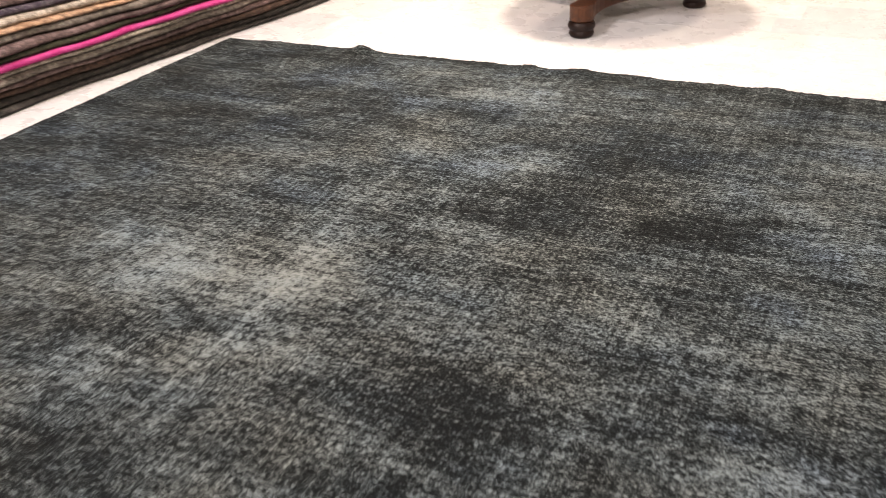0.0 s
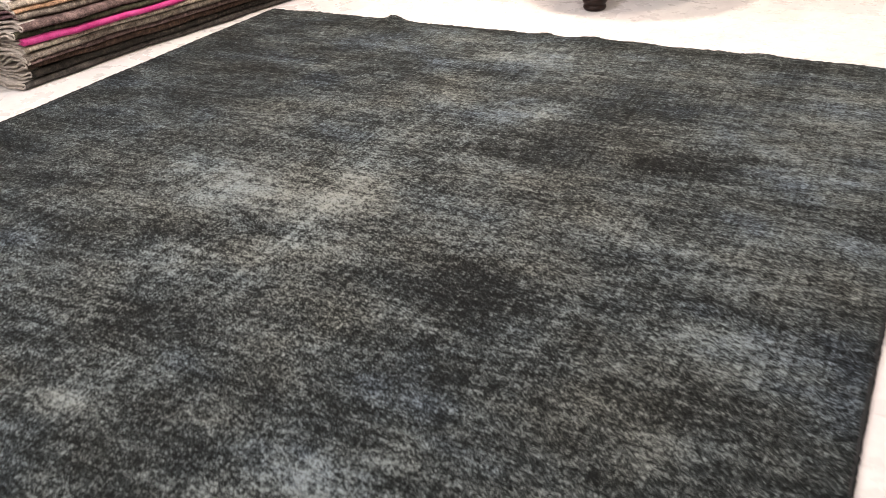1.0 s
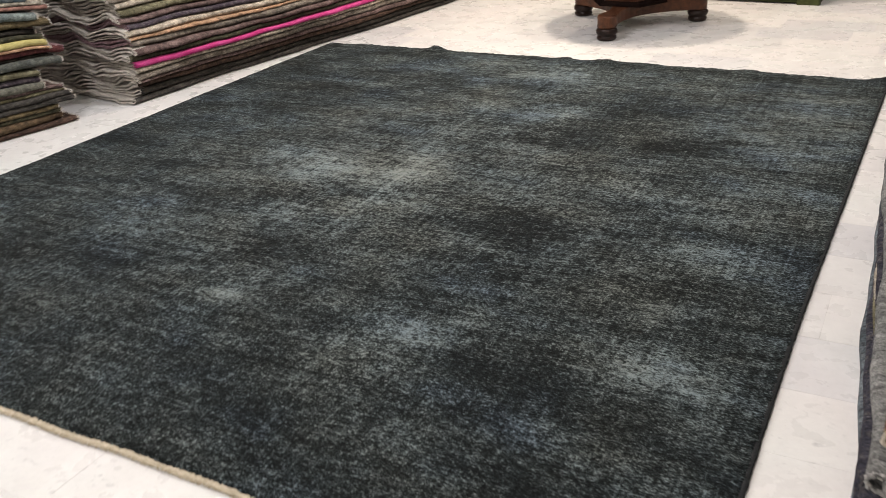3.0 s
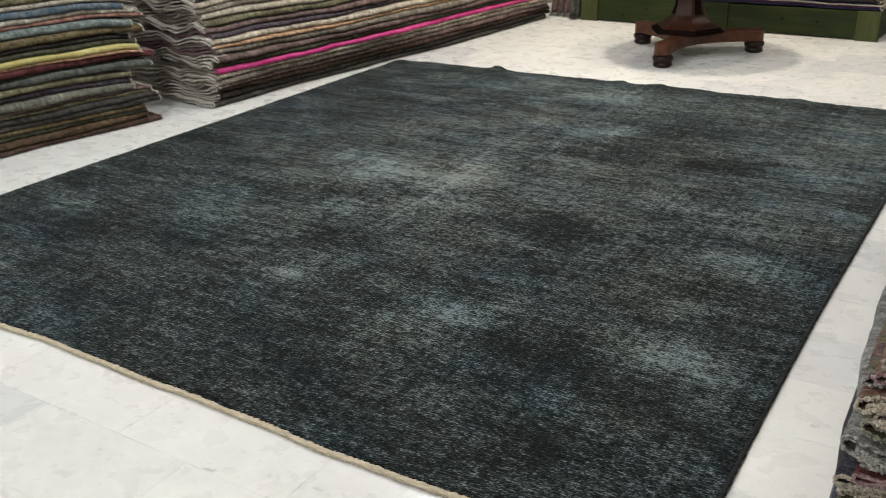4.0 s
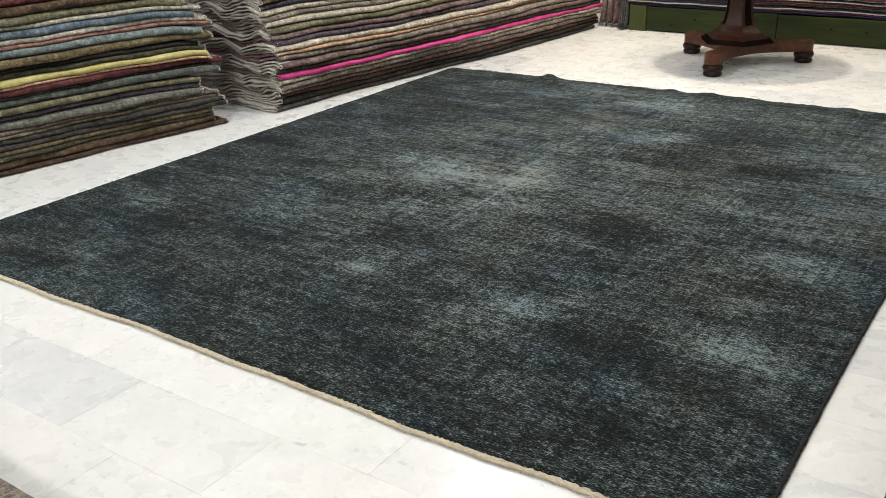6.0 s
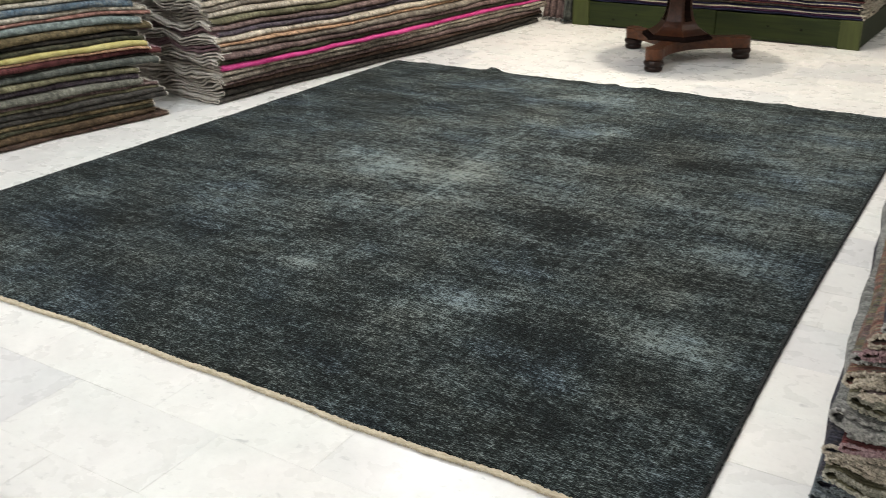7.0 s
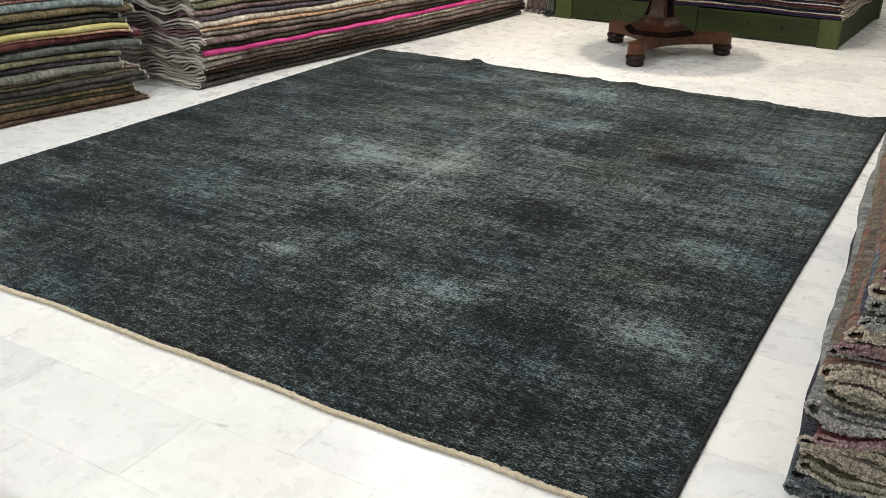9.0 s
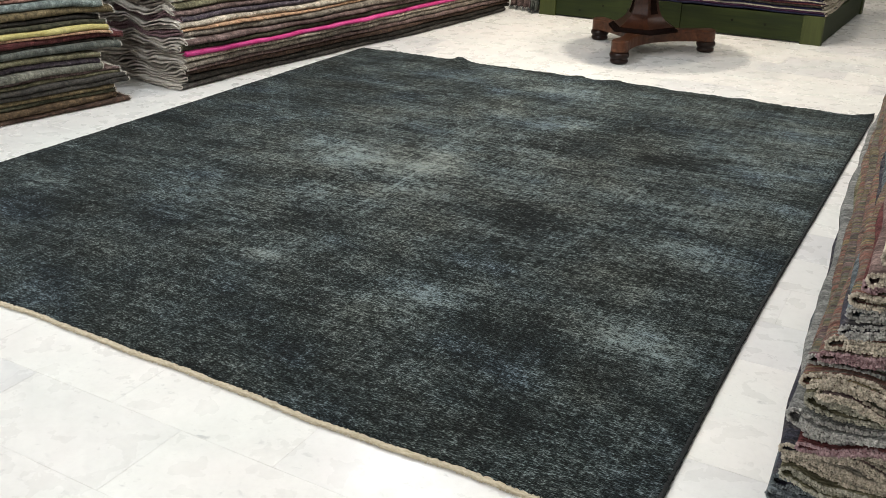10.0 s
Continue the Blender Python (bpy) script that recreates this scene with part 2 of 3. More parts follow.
# colour families of the folded rugs: two tones and a fleck
WOOL = {
    "charcoal": ((0.026, 0.025, 0.023), (0.062, 0.058, 0.052), (0.09, 0.08, 0.07)),
    "dark_brown": ((0.030, 0.020, 0.016), (0.065, 0.044, 0.034), (0.12, 0.07, 0.05)),
    "taupe": ((0.13, 0.11, 0.09), (0.24, 0.21, 0.175), (0.07, 0.06, 0.05)),
    "grey_green": ((0.095, 0.095, 0.078), (0.18, 0.178, 0.148), (0.07, 0.07, 0.06)),
    "bright_pink": ((0.42, 0.03, 0.15), (0.55, 0.08, 0.25), (0.34, 0.03, 0.13)),
    "olive_brown": ((0.085, 0.066, 0.036), (0.165, 0.13, 0.075), (0.04, 0.035, 0.02)),
    "dark_green": ((0.028, 0.030, 0.020), (0.058, 0.058, 0.038), (0.10, 0.085, 0.055)),
    "mauve_brown": ((0.095, 0.065, 0.060), (0.19, 0.135, 0.125), (0.05, 0.035, 0.035)),
    "dusty_rose": ((0.20, 0.10, 0.08), (0.31, 0.18, 0.15), (0.12, 0.06, 0.05)),
    "navy": ((0.018, 0.018, 0.026), (0.044, 0.044, 0.058), (0.11, 0.10, 0.095)),
    "rust": ((0.16, 0.055, 0.025), (0.28, 0.115, 0.055), (0.08, 0.035, 0.02)),
    "olive": ((0.095, 0.088, 0.054), (0.178, 0.166, 0.108), (0.07, 0.065, 0.035)),
    "golden_brown": ((0.045, 0.031, 0.020), (0.115, 0.080, 0.048), (0.04, 0.025, 0.016)),
    "purple": ((0.035, 0.028, 0.037), (0.075, 0.060, 0.076), (0.15, 0.135, 0.13)),
    "slate_teal": ((0.055, 0.060, 0.053), (0.112, 0.117, 0.102), (0.06, 0.07, 0.068)),
    "blue_grey": ((0.06, 0.075, 0.085), (0.13, 0.15, 0.16), (0.035, 0.04, 0.05)),
    "light_teal": ((0.105, 0.13, 0.126), (0.20, 0.232, 0.222), (0.10, 0.12, 0.11)),
    "maroon": ((0.065, 0.020, 0.021), (0.125, 0.046, 0.044), (0.07, 0.03, 0.03)),
    "mustard": ((0.38, 0.33, 0.12), (0.50, 0.45, 0.20), (0.35, 0.28, 0.09)),
    "peach": ((0.32, 0.19, 0.11), (0.44, 0.29, 0.19), (0.2, 0.12, 0.08)),
    "black": ((0.012, 0.011, 0.010), (0.030, 0.028, 0.024), (0.06, 0.05, 0.04)),
    "sand": ((0.30, 0.265, 0.21), (0.46, 0.41, 0.335), (0.20, 0.16, 0.12)),
    "beige": ((0.26, 0.235, 0.19), (0.40, 0.37, 0.31), (0.15, 0.13, 0.10)),
    "blue": ((0.058, 0.088, 0.118), (0.125, 0.16, 0.19), (0.18, 0.19, 0.18)),
    "plain_grey": ((0.14, 0.145, 0.14), (0.22, 0.22, 0.21), (0.10, 0.10, 0.10)),
    "deep_navy": ((0.008, 0.008, 0.022), (0.018, 0.018, 0.045), (0.05, 0.05, 0.06)),
    "deep_purple": ((0.022, 0.008, 0.022), (0.045, 0.018, 0.045), (0.08, 0.05, 0.07)),
    "cream": ((0.50, 0.45, 0.35), (0.62, 0.57, 0.46), (0.42, 0.36, 0.27)),
    "multi_stripe": ((0.12, 0.075, 0.055), (0.18, 0.145, 0.10), (0.20, 0.09, 0.07)),
}
CLOTH = {k: woven(k + "_wool", *v, calm=k in ("bright_pink", "mustard", "deep_navy", "deep_purple", "cream")) for k, v in WOOL.items()}
BANDS = {
    "multi_stripe": ((0.07, 0.085, 0.06), (0.19, 0.14, 0.07), (0.10, 0.10, 0.09), (0.16, 0.065, 0.05), (0.13, 0.12, 0.10), (0.20, 0.15, 0.08)),
    "olive_brown": ((0.06, 0.05, 0.055), (0.14, 0.11, 0.06), (0.09, 0.10, 0.08), (0.12, 0.07, 0.08), (0.17, 0.15, 0.11)),
    "dusty_rose": ((0.10, 0.045, 0.05), (0.20, 0.13, 0.10), (0.08, 0.08, 0.075), (0.17, 0.07, 0.055), (0.15, 0.13, 0.09)),
}
for k in ("multi_stripe", "olive_brown", "dusty_rose"):
    CLOTH["banded_" + k] = woven("banded_" + k + "_wool", *WOOL[k], rib=330.0, cross=(2, 34, 2), bands=BANDS[k])
CLOTH["ribbed_grey"] = woven("ribbed_grey_wool", *WOOL["plain_grey"], rib=330.0)


# ---- building helpers ----
def mesh_object(name, verts, faces, mats, slots=None, smooth=True):
    me = bpy.data.meshes.new(name)
    me.from_pydata([tuple(v) for v in verts], [], faces)
    for m in mats:
        me.materials.append(m)
    if slots is not None:
        me.polygons.foreach_set("material_index", slots)
    flags = [smooth] * len(me.polygons) if slots is None else [smooth and k != 1 for k in slots]
    me.polygons.foreach_set("use_smooth", flags)
    me.update()
    return new(name, me)


def part(name, bm, mat, parent, label="", smooth=False):
    me = bpy.data.meshes.new(name)
    bmesh.ops.recalc_face_normals(bm, faces=bm.faces)
    for f in bm.faces:
        f.smooth = smooth
    bm.to_mesh(me)
    bm.free()
    me.materials.append(mat)
    ob = new(name, me)
    ob.parent = parent
    return tagged(ob, label) if label else ob


def box(x0, y0, z0, x1, y1, z1, bevel=0.0, bm=None):
    bm = bm or bmesh.new()
    made = bmesh.ops.create_cube(bm, size=1, matrix=Matrix.LocRotScale(((x0 + x1) / 2, (y0 + y1) / 2, (z0 + z1) / 2), None, (x1 - x0, y1 - y0, z1 - z0)))
    if bevel:
        bmesh.ops.bevel(bm, geom=list({e for v in made["verts"] for e in v.link_edges}), offset=bevel, segments=2, affect="EDGES", profile=0.6)
    return bm


def lathe(profile, steps=40):
    bm = bmesh.new()
    rings = []
    for r, z in profile:
        if r < 1e-5:
            rings.append([bm.verts.new((0, 0, z))])
        else:
            rings.append([bm.verts.new((r * math.cos(2 * math.pi * i / steps), r * math.sin(2 * math.pi * i / steps), z)) for i in range(steps)])
    for a, b in zip(rings, rings[1:]):
        for i in range(steps):
            j = (i + 1) % steps
            if len(a) == 1:
                bm.faces.new((a[0], b[i], b[j]))
            elif len(b) == 1:
                bm.faces.new((a[i], a[j], b[0]))
            else:
                bm.faces.new((a[i], a[j], b[j], b[i]))
    return bm


def loft(rings, cap=True):
    bm = bmesh.new()
    made = [[bm.verts.new(p) for p in ring] for ring in rings]
    n = len(made[0])
    for a, b in zip(made, made[1:]):
        for i in range(n):
            bm.faces.new((a[i], a[(i + 1) % n], b[(i + 1) % n], b[i]))
    if cap:
        bm.faces.new(made[0][::-1])
        bm.faces.new(made[-1])
    return bm


# ---- folded rugs in piles ----
def wave_field(seed, squiggle, ends, sway=0.014, tall=0.8, tight=1.0, reach=0.16):
    """A smooth shift of the points of a pile: long sways, and tighter folds near its cut ends."""
    rng = np.random.RandomState(seed)
    ph = rng.uniform(0, 6.28, 16)

    def field(p):
        x, y, z = p[:, 0], p[:, 1], p[:, 2]
        h = np.clip(z / tall, 0, 1)
        low = np.clip(z / 0.12, 0, 1)
        dz = sway * h * (np.sin(2.3 * y + ph[0] + 1.5 * z) + 0.6 * np.sin(5.1 * y + ph[1] - 2 * z)) * (0.6 + 0.4 * np.sin(3 * x + ph[2]))
        dz += 0.0022 * low * np.sin(14 * y + ph[3] + 9 * z) + 0.0012 * low * np.sin(31 * y + ph[4] + 23 * z)
        dx = 0.012 * np.sin(1.9 * y + ph[5] + 4 * z) + 0.006 * np.sin(6.3 * y + ph[6] + 17 * z) + 0.003 * np.sin(17 * y + 37 * z + ph[7])
        dy = np.zeros_like(x)
        for e in ends:
            near = np.exp(-np.abs(y - e) / reach)
            fold = np.sin(33 * tight * x + ph[8] + 19 * z + 1.6 * np.sin(8 * z + ph[9])) + 0.25 * np.sin(61 * tight * x + ph[10] - 13 * z) + 0.7 * np.sin(14 * x + 6 * z + ph[11])
            dz = dz + squiggle * near * low * fold
            dy = dy + near * (0.012 * np.sin(19 * z + ph[12] + 4 * x) + 0.008 * np.sin(47 * z + 9 * x + ph[13]))
        return p + np.stack([dx, dy, dz], 1)

    return field


def fray(points, along, size, seed):
    """Small wool tufts along a cut end."""
    rng = np.random.RandomState(seed)
    shape = np.array([(1, 0, 0), (-1, 0, 0), (0, 1, 0), (0, -1, 0), (0, 0, 1), (0, 0, -1)], float)
    tri = [(0, 2, 4), (2, 1, 4), (1, 3, 4), (3, 0, 4), (2, 0, 5), (1, 2, 5), (3, 1, 5), (0, 3, 5)]
    verts, faces = [], []
    for p in points:
        s = size * rng.uniform(0.6, 1.25)
        q = shape * s * rng.uniform(0.75, 1.2, (6, 3))
        q[:, 1] *= 1.25
        a, b = rng.uniform(0, 6.28), rng.uniform(-0.7, 0.7)
        rot = np.array(Euler((b, rng.uniform(-0.7, 0.7), a * 0.15)).to_matrix())
        k = len(verts)
        verts.extend((q @ rot.T + p + rng.uniform(-0.35, 0.35, 3) * size + np.array((0, along * size * 0.4, 0))).tolist())
        faces.extend([(i + k, j + k, l + k) for i, j, l in tri])
    return verts, faces


def folded_rug(label, frame_m, field, s0, s1, front, z0, thick, depth, cloth, end_cloth, seed, group, ends=(), plies=2, step=0.10, tuft=0.005, name="folded_rug", fill=0.48, wander=0.012, double=False, own=0.0, droop=0.0, jag=0.012, gape=0.25, skirt=0.0):
    """One rug folded over on itself: nested U-shaped plies along the pile, with the round fold to the front."""
    rng = np.random.RandomState(seed)
    w0, w1, w2 = rng.uniform(0, 6.28, 3)
    ply = thick * 0.94 / (2 * plies)
    half = thick * 0.47
    ys = np.arange(s0, s1, step)
    for e, on in ((s0, s0 in ends), (s1, s1 in ends)):
        if on:
            d = 1 if e == s0 else -1
            ys = np.append(ys, [e + d * q for q in (0.012, 0.03, 0.055, 0.09, 0.14)])
    ys = np.unique(np.round(np.append(ys, [s0, s1]), 4))
    backs = np.linspace(-depth, front - half - 0.02, max(6, int(depth / 0.022)))
    base_at = np.array((-depth / 2, (s0 + s1) / 2, z0))
    ob = new(name)
    ob.matrix_world = frame_m @ Matrix.Translation(base_at.tolist())
    tagged(ob, label, "rug", group)
    for k in range(plies):
        verts, faces, slots, tips = [], [], [], {}
        r = half - ply * (k + 0.5)
        nose = front - half - k * rng.uniform(0.004, 0.035)
        xs = np.minimum(backs, nose)
        arc = np.linspace(math.pi / 2, -math.pi / 2, 7)
        line = [(x, r) for x in xs] + [(nose + r * math.cos(a), r * math.sin(a)) for a in arc] + [(x, -r) for x in xs[::-1]]
        line = np.array(line)
        tan = np.gradient(line, axis=0)
        tan /= np.maximum(np.linalg.norm(tan, axis=1, keepdims=True), 1e-6)
        nor = np.stack([-tan[:, 1], tan[:, 0]], 1)
        ring = np.vstack([line, line[::-1]])
        puff = np.vstack([nor, -nor[::-1]])
        n, c = len(ring), len(line)
        jit = rng.uniform(-jag, jag, 2)
        grid = np.empty((len(ys), n, 3))
        open_end = np.max([np.exp(-np.abs(ys - e) / 0.05) for e in ends], axis=0) if len(ends) else 0 * ys
        swell = (ply * fill * (1 - gape * open_end))[:, None]
        grid[:, :, 0] = ring[:, 0][None] + puff[:, 0][None] * swell
        grid[:, :, 2] = ring[:, 1][None] + puff[:, 1][None] * swell + z0 + thick / 2
        yy = ys.copy()
        yy[0] += jit[0]
        yy[-1] += jit[1]
        grid[:, :, 1] = yy[:, None]
        sway = wander * (np.sin(1.7 * yy + w0) + 0.6 * np.sin(4.9 * yy + w1) + 0.3 * np.sin(13 * yy + w2))
        grid[:, :, 0] += sway[:, None] * np.clip(1 + ring[:, 0] / depth, 0, 1)[None]
        if own:
            for e in ends:
                close = np.exp(-np.abs(yy - e) / 0.2)
                grid[:, :, 2] += own * close[:, None] * (np.sin(27 * ring[:, 0] + 2 * w0) + 0.6 * np.sin(52 * ring[:, 0] + 2 * w1 + k))[None]
        if droop:
            grid[:, :, 2] -= droop * min(1.0, z0 / 0.3) * np.exp(-np.abs(yy - s1) / 0.2)[:, None]
        flat = field(grid.reshape(-1, 3))
        off = 0
        verts.extend((flat - base_at).tolist())
        for i in range(len(ys) - 1):
            a = off + i * n
            for j in range(n):
                j2 = (j + 1) % n
                faces.append((a + j, a + n + j, a + n + j2, a + j2))
                slots.append(2 if ring[j, 0] < nose - 0.025 and any(abs(ys[i] - e) < skirt for e in ends) else 0)
        for row, e in ((0, s0), (len(ys) - 1, s1)):
            a = off + row * n
            for j in range(c - 1):
                q = (a + j, a + j + 1, a + n - 2 - j, a + n - 1 - j)
                faces.append(q if row == 0 else q[::-1])
                slots.append(1)
            if e in ends and tuft:
                mid = (flat.reshape(len(ys), n, 3)[row, :c] + flat.reshape(len(ys), n, 3)[row, c:][::-1]) / 2
                seg = np.linalg.norm(np.diff(mid, axis=0), axis=1)
                run = np.concatenate([[0], np.cumsum(seg)])
                at = np.arange(0, run[-1], tuft * 1.25)
                row_pts = np.stack([np.interp(at, run, mid[:, d]) for d in range(3)], 1)
                lift = np.array((0, 0, ply * 0.3))
                row_pts = row_pts - base_at
                tips[e] = [row_pts + lift, row_pts - lift] if double else [row_pts]
        layer = mesh_object("outer_layer" if k == 0 else "inner_layer", verts, faces, [cloth, end_cloth, end_cloth], slots)
        layer.parent = ob
        for e, lists in tips.items():
            v, f = fray(np.vstack(lists), -1 if e == s0 else 1, tuft, seed + 5 + k)
            child = mesh_object("frayed_end", v, f, [end_cloth])
            child.parent = layer
            tagged(child, "ragged wool ends of the cut rug edge")
    return ob


# ---- the room ----
TILE_Y, TILE_X, ROW0 = 0.295, 0.59, -0.168
ROOM = (-4.6, -4.5, 5.2, 10.6)


def tile_mesh(w, d, name, mat):
    bm = bmesh.new()
    g, c, h = 0.0006, 0.0003, 0.02
    lo = [(g, g), (w - g, g), (w - g, d - g), (g, d - g)]
    hi = [(g + c, g + c), (w - g - c, g + c), (w - g - c, d - g - c), (g + c, d - g - c)]
    rings = [[bm.verts.new((x, y, z)) for x, y in pts] for pts, z in ((lo, -h), (lo, -c * 0.6), (hi, 0.0))]
    for a, b in zip(rings, rings[1:]):
        for i in range(4):
            bm.faces.new((a[i], a[(i + 1) % 4], b[(i + 1) % 4], b[i]))
    bm.faces.new(rings[-1])
    me = bpy.data.meshes.new(name)
    bm.to_mesh(me)
    bm.free()
    me.materials.append(mat)
    return me


def wall(name, x0, y0, z0, x1, y1, z1, label):
    bm = box(x0, y0, z0, x1, y1, z1)
    me = bpy.data.meshes.new(name)
    bm.to_mesh(me)
    bm.free()
    me.materials.append(PLASTER)
    return tagged(new(name, me), label, "wall" if "wall" in name else "ceiling", kind="structure")


X0, Y0, X1, Y1 = ROOM
# walls and ceiling stay out of view; added to close the room and bounce light
wall("wall_west", X0 - 0.2, Y0, 0, X0, Y1, 3.0, "plain white plastered shop wall")
wall("wall_east", X1, Y0, 0, X1 + 0.2, Y1, 3.0, "plain white plastered shop wall")
wall("wall_south", X0 - 0.2, Y0 - 0.2, 0, X1 + 0.2, Y0, 3.0, "plain white plastered shop wall")
wall("wall_north", X0 - 0.2, Y1, 0, X1 + 0.2, Y1 + 0.2, 3.0, "plain white plastered shop wall")
wall("ceiling", X0 - 0.2, Y0 - 0.2, 3.0, X1 + 0.2, Y1 + 0.2, 3.2, "plain white plastered ceiling")

bm = box(X0, Y0, -0.15, X1, Y1, -0.0007)
me = bpy.data.meshes.new("floor")
bm.to_mesh(me)
bm.free()
me.materials.append(GROUT)
floor = tagged(new("floor", me), "polished white marble tile floor with thin grey joints", "floor", kind="structure")

# ---- the big rug ----
RUG_X, RUG_Y0, RUG_Y1, RUG_H = 1.8, 0.066, 4.2, 0.013


def rug_edge(u, side):
    """Small wander of an edge of the big rug."""
    return 0.006 * math.sin(3.1 * u + side) + 0.004 * math.sin(7.7 * u + 2.1 * side) + 0.002 * math.sin(19 * u + side)


def rug_point(u, v):
    x, y = -RUG_X + 2 * RUG_X * u, RUG_Y0 + (RUG_Y1 - RUG_Y0) * v
    x += (1 - u) * (0.006 - 0.012 * v + 0.4 * rug_edge(y, 1.0)) + u * (0.03 * v ** 3 - 0.021 * math.exp(-((v - 0.25) / 0.3) ** 2))
    y += (1 - v) * rug_edge(x, 2.0) + v * (rug_edge(x, 5.5) - 0.012 * u)
    y += 0.12 * (max(0.0, u - 0.955) / 0.045) ** 2 * max(0.0, v - 0.95) / 0.05
    return x, y


def far_lift(x):
    """Small puckers of the far end."""
    lift = 0.008 * max(0.0, noise.noise((x * 4.2 + 2.0, 0.3, 1.7)))
    for at, high, wide in ((-0.95, 0.030, 0.06), (-0.02, 0.014, 0.05), (0.23, 0.012, 0.07), (1.1, 0.008, 0.06)):
        lift += high * math.exp(-((x - at) / wide) ** 2)
    return lift


def rug_top(x, y, u, v):
    z = RUG_H + 0.0012 * noise.noise((x * 2.5, y * 2.5, 0)) + 0.0006 * noise.noise((x * 14, y * 14, 4))
    far = max(0.0, 1 - (1 - v) * 45)
    z += far * far_lift(x)
    return z


NU, NV = 180, 200
verts, faces = [], []
for j in range(NV + 1):
    for i in range(NU + 1):
        u, v = i / NU, j / NV
        x, y = rug_point(u, v)
        verts.append((x, y, rug_top(x, y, u, v)))
for j in range(NV):
    for i in range(NU):
        a = j * (NU + 1) + i
        faces.append((a, a + 1, a + NU + 2, a + NU + 1))
rim = [i for i in range(NU + 1)] + [(j + 1) * (NU + 1) - 1 for j in range(1, NV + 1)] + [NV * (NU + 1) + i for i in range(NU - 1, -1, -1)] + [j * (NU + 1) for j in range(NV - 1, 0, -1)]
k = len(verts)
verts += [(verts[i][0], verts[i][1], 0.001) for i in rim]
for q in range(len(rim)):
    q2 = (q + 1) % len(rim)
    faces.append((rim[q2], rim[q], k + q, k + q2))
area_rug = mesh_object("area_rug", verts, faces, [RUG_PILE])
tagged(area_rug, "large distressed charcoal blue-grey overdyed wool rug lying on the floor", "rug")


def cord(pts, r, mat, name, label, squash=0.6, wobble=0.25, seed=3):
    rng = np.random.RandomState(seed)
    v, f, m = [], [], 6
    pts = [Vector(p) for p in pts]
    for i, p in enumerate(pts):
        t = (pts[min(i + 1, len(pts) - 1)] - pts[max(i - 1, 0)]).normalized()
        side = Vector((-t.y, t.x, 0)).normalized()
        rr = r * (1 + wobble * rng.uniform(-1, 1))
        for a in range(m):
            w = 2 * math.pi * a / m
            v.append(p + side * rr * math.cos(w) + Vector((0, 0, rr * squash * math.sin(w))))
    for i in range(len(pts) - 1):
        for a in range(m):
            f.append((i * m + a, i * m + (a + 1) % m, (i + 1) * m + (a + 1) % m, (i + 1) * m + a))
    f.append(tuple(range(m))[::-1])
    f.append(tuple((len(pts) - 1) * m + a for a in range(m)))
    ob = mesh_object(name, v, f, [mat])
    ob.parent = area_rug
    return tagged(ob, label)


near = [(*rug_point(i / 500, 0), 0.007) for i in range(501)]
cord([(x, y - 0.007, z) for x, y, z in near], 0.0105, BINDING, "end_binding", "tan woven kilim binding along the cut end", 0.55, 0.3)
far = [(*rug_point(i / 300, 1), 0.008) for i in range(297)]
cord([(x, y, z + far_lift(x)) for x, y, z in far], 0.008, DARK_EDGE, "far_binding", "dark stitched end binding", 0.8, 0.35, 5)
for u, nm, sd in ((0, "side_cord", 7), (1, "side_cord", 8)):
    cord([(*rug_point(u, i / 400), 0.008) for i in range(2, 397)], 0.008, DARK_EDGE, nm, "dark stitched selvedge cord", 0.8, 0.2, sd)

for name, back, high, mat, size, gap, label in (
        ("pile_edge", 0.004, 0.010, RUG_PILE, 0.0055, 0.0065, "dark ragged pile over the end binding"),
        ("binding_fuzz", -0.017, 0.006, BINDING, 0.0035, 0.006, "loose tan threads of the end binding")):
    line = [np.array((*rug_point(q / 3000, 0), high)) + np.array((0, back, 0)) for q in range(0, 3001, max(1, int(gap / 0.0012)))]
    v, f = fray(line, -1, size, 77)
    tagged(mesh_object(name, v, f, [mat]), label).parent = area_rug
for side, sd in ((0, 81), (1, 82)):
    line = [np.array((*rug_point(side, q / 900), 0.009)) for q in range(4, 890)]
    v, f = fray(line, 0, 0.005, sd)
    tagged(mesh_object("side_fuzz", v, f, [DARK_EDGE]), "dark wool fuzz of the selvedge").parent = area_rug

# ---- pile of folded rugs along the far part of the rug's side ----
PILE_A = pose(-2.09, 2.57, 0, 0, 0, -7)
field_a = wave_field(11, 0.015, (0.0,), 0.018, tight=0.42, reach=0.25)


def belly(h):
    return 0.024 + 0.095 * math.exp(-((h - 0.30) / 0.17) ** 2)


SPEC_A = [
    ("charcoal", 0.036, 0.0), ("black", 0.034, 0.005), ("dark_brown", 0.036, -0.002), ("mauve_brown", 0.034, 0.004), ("taupe", 0.040, 0.0), ("sand", 0.026, -0.02),
    ("bright_pink", 0.032, -0.012), ("dark_green", 0.034, -0.045), ("mauve_brown", 0.036, -0.035), ("taupe", 0.044, -0.045), ("peach", 0.022, -0.06),
    ("sand", 0.040, -0.05), ("purple", 0.034, -0.062), ("mauve_brown", 0.038, -0.06), ("olive", 0.044, -0.065), ("sand", 0.042, -0.06),
    ("taupe", 0.036, -0.075), ("sand", 0.042, -0.08), ("navy", 0.040, -0.085), ("golden_brown", 0.036, -0.085), ("olive", 0.046, -0.09),
    ("sand", 0.040, -0.09), ("charcoal", 0.040, -0.10), ("taupe", 0.044, -0.10), ("olive", 0.044, -0.105),
]


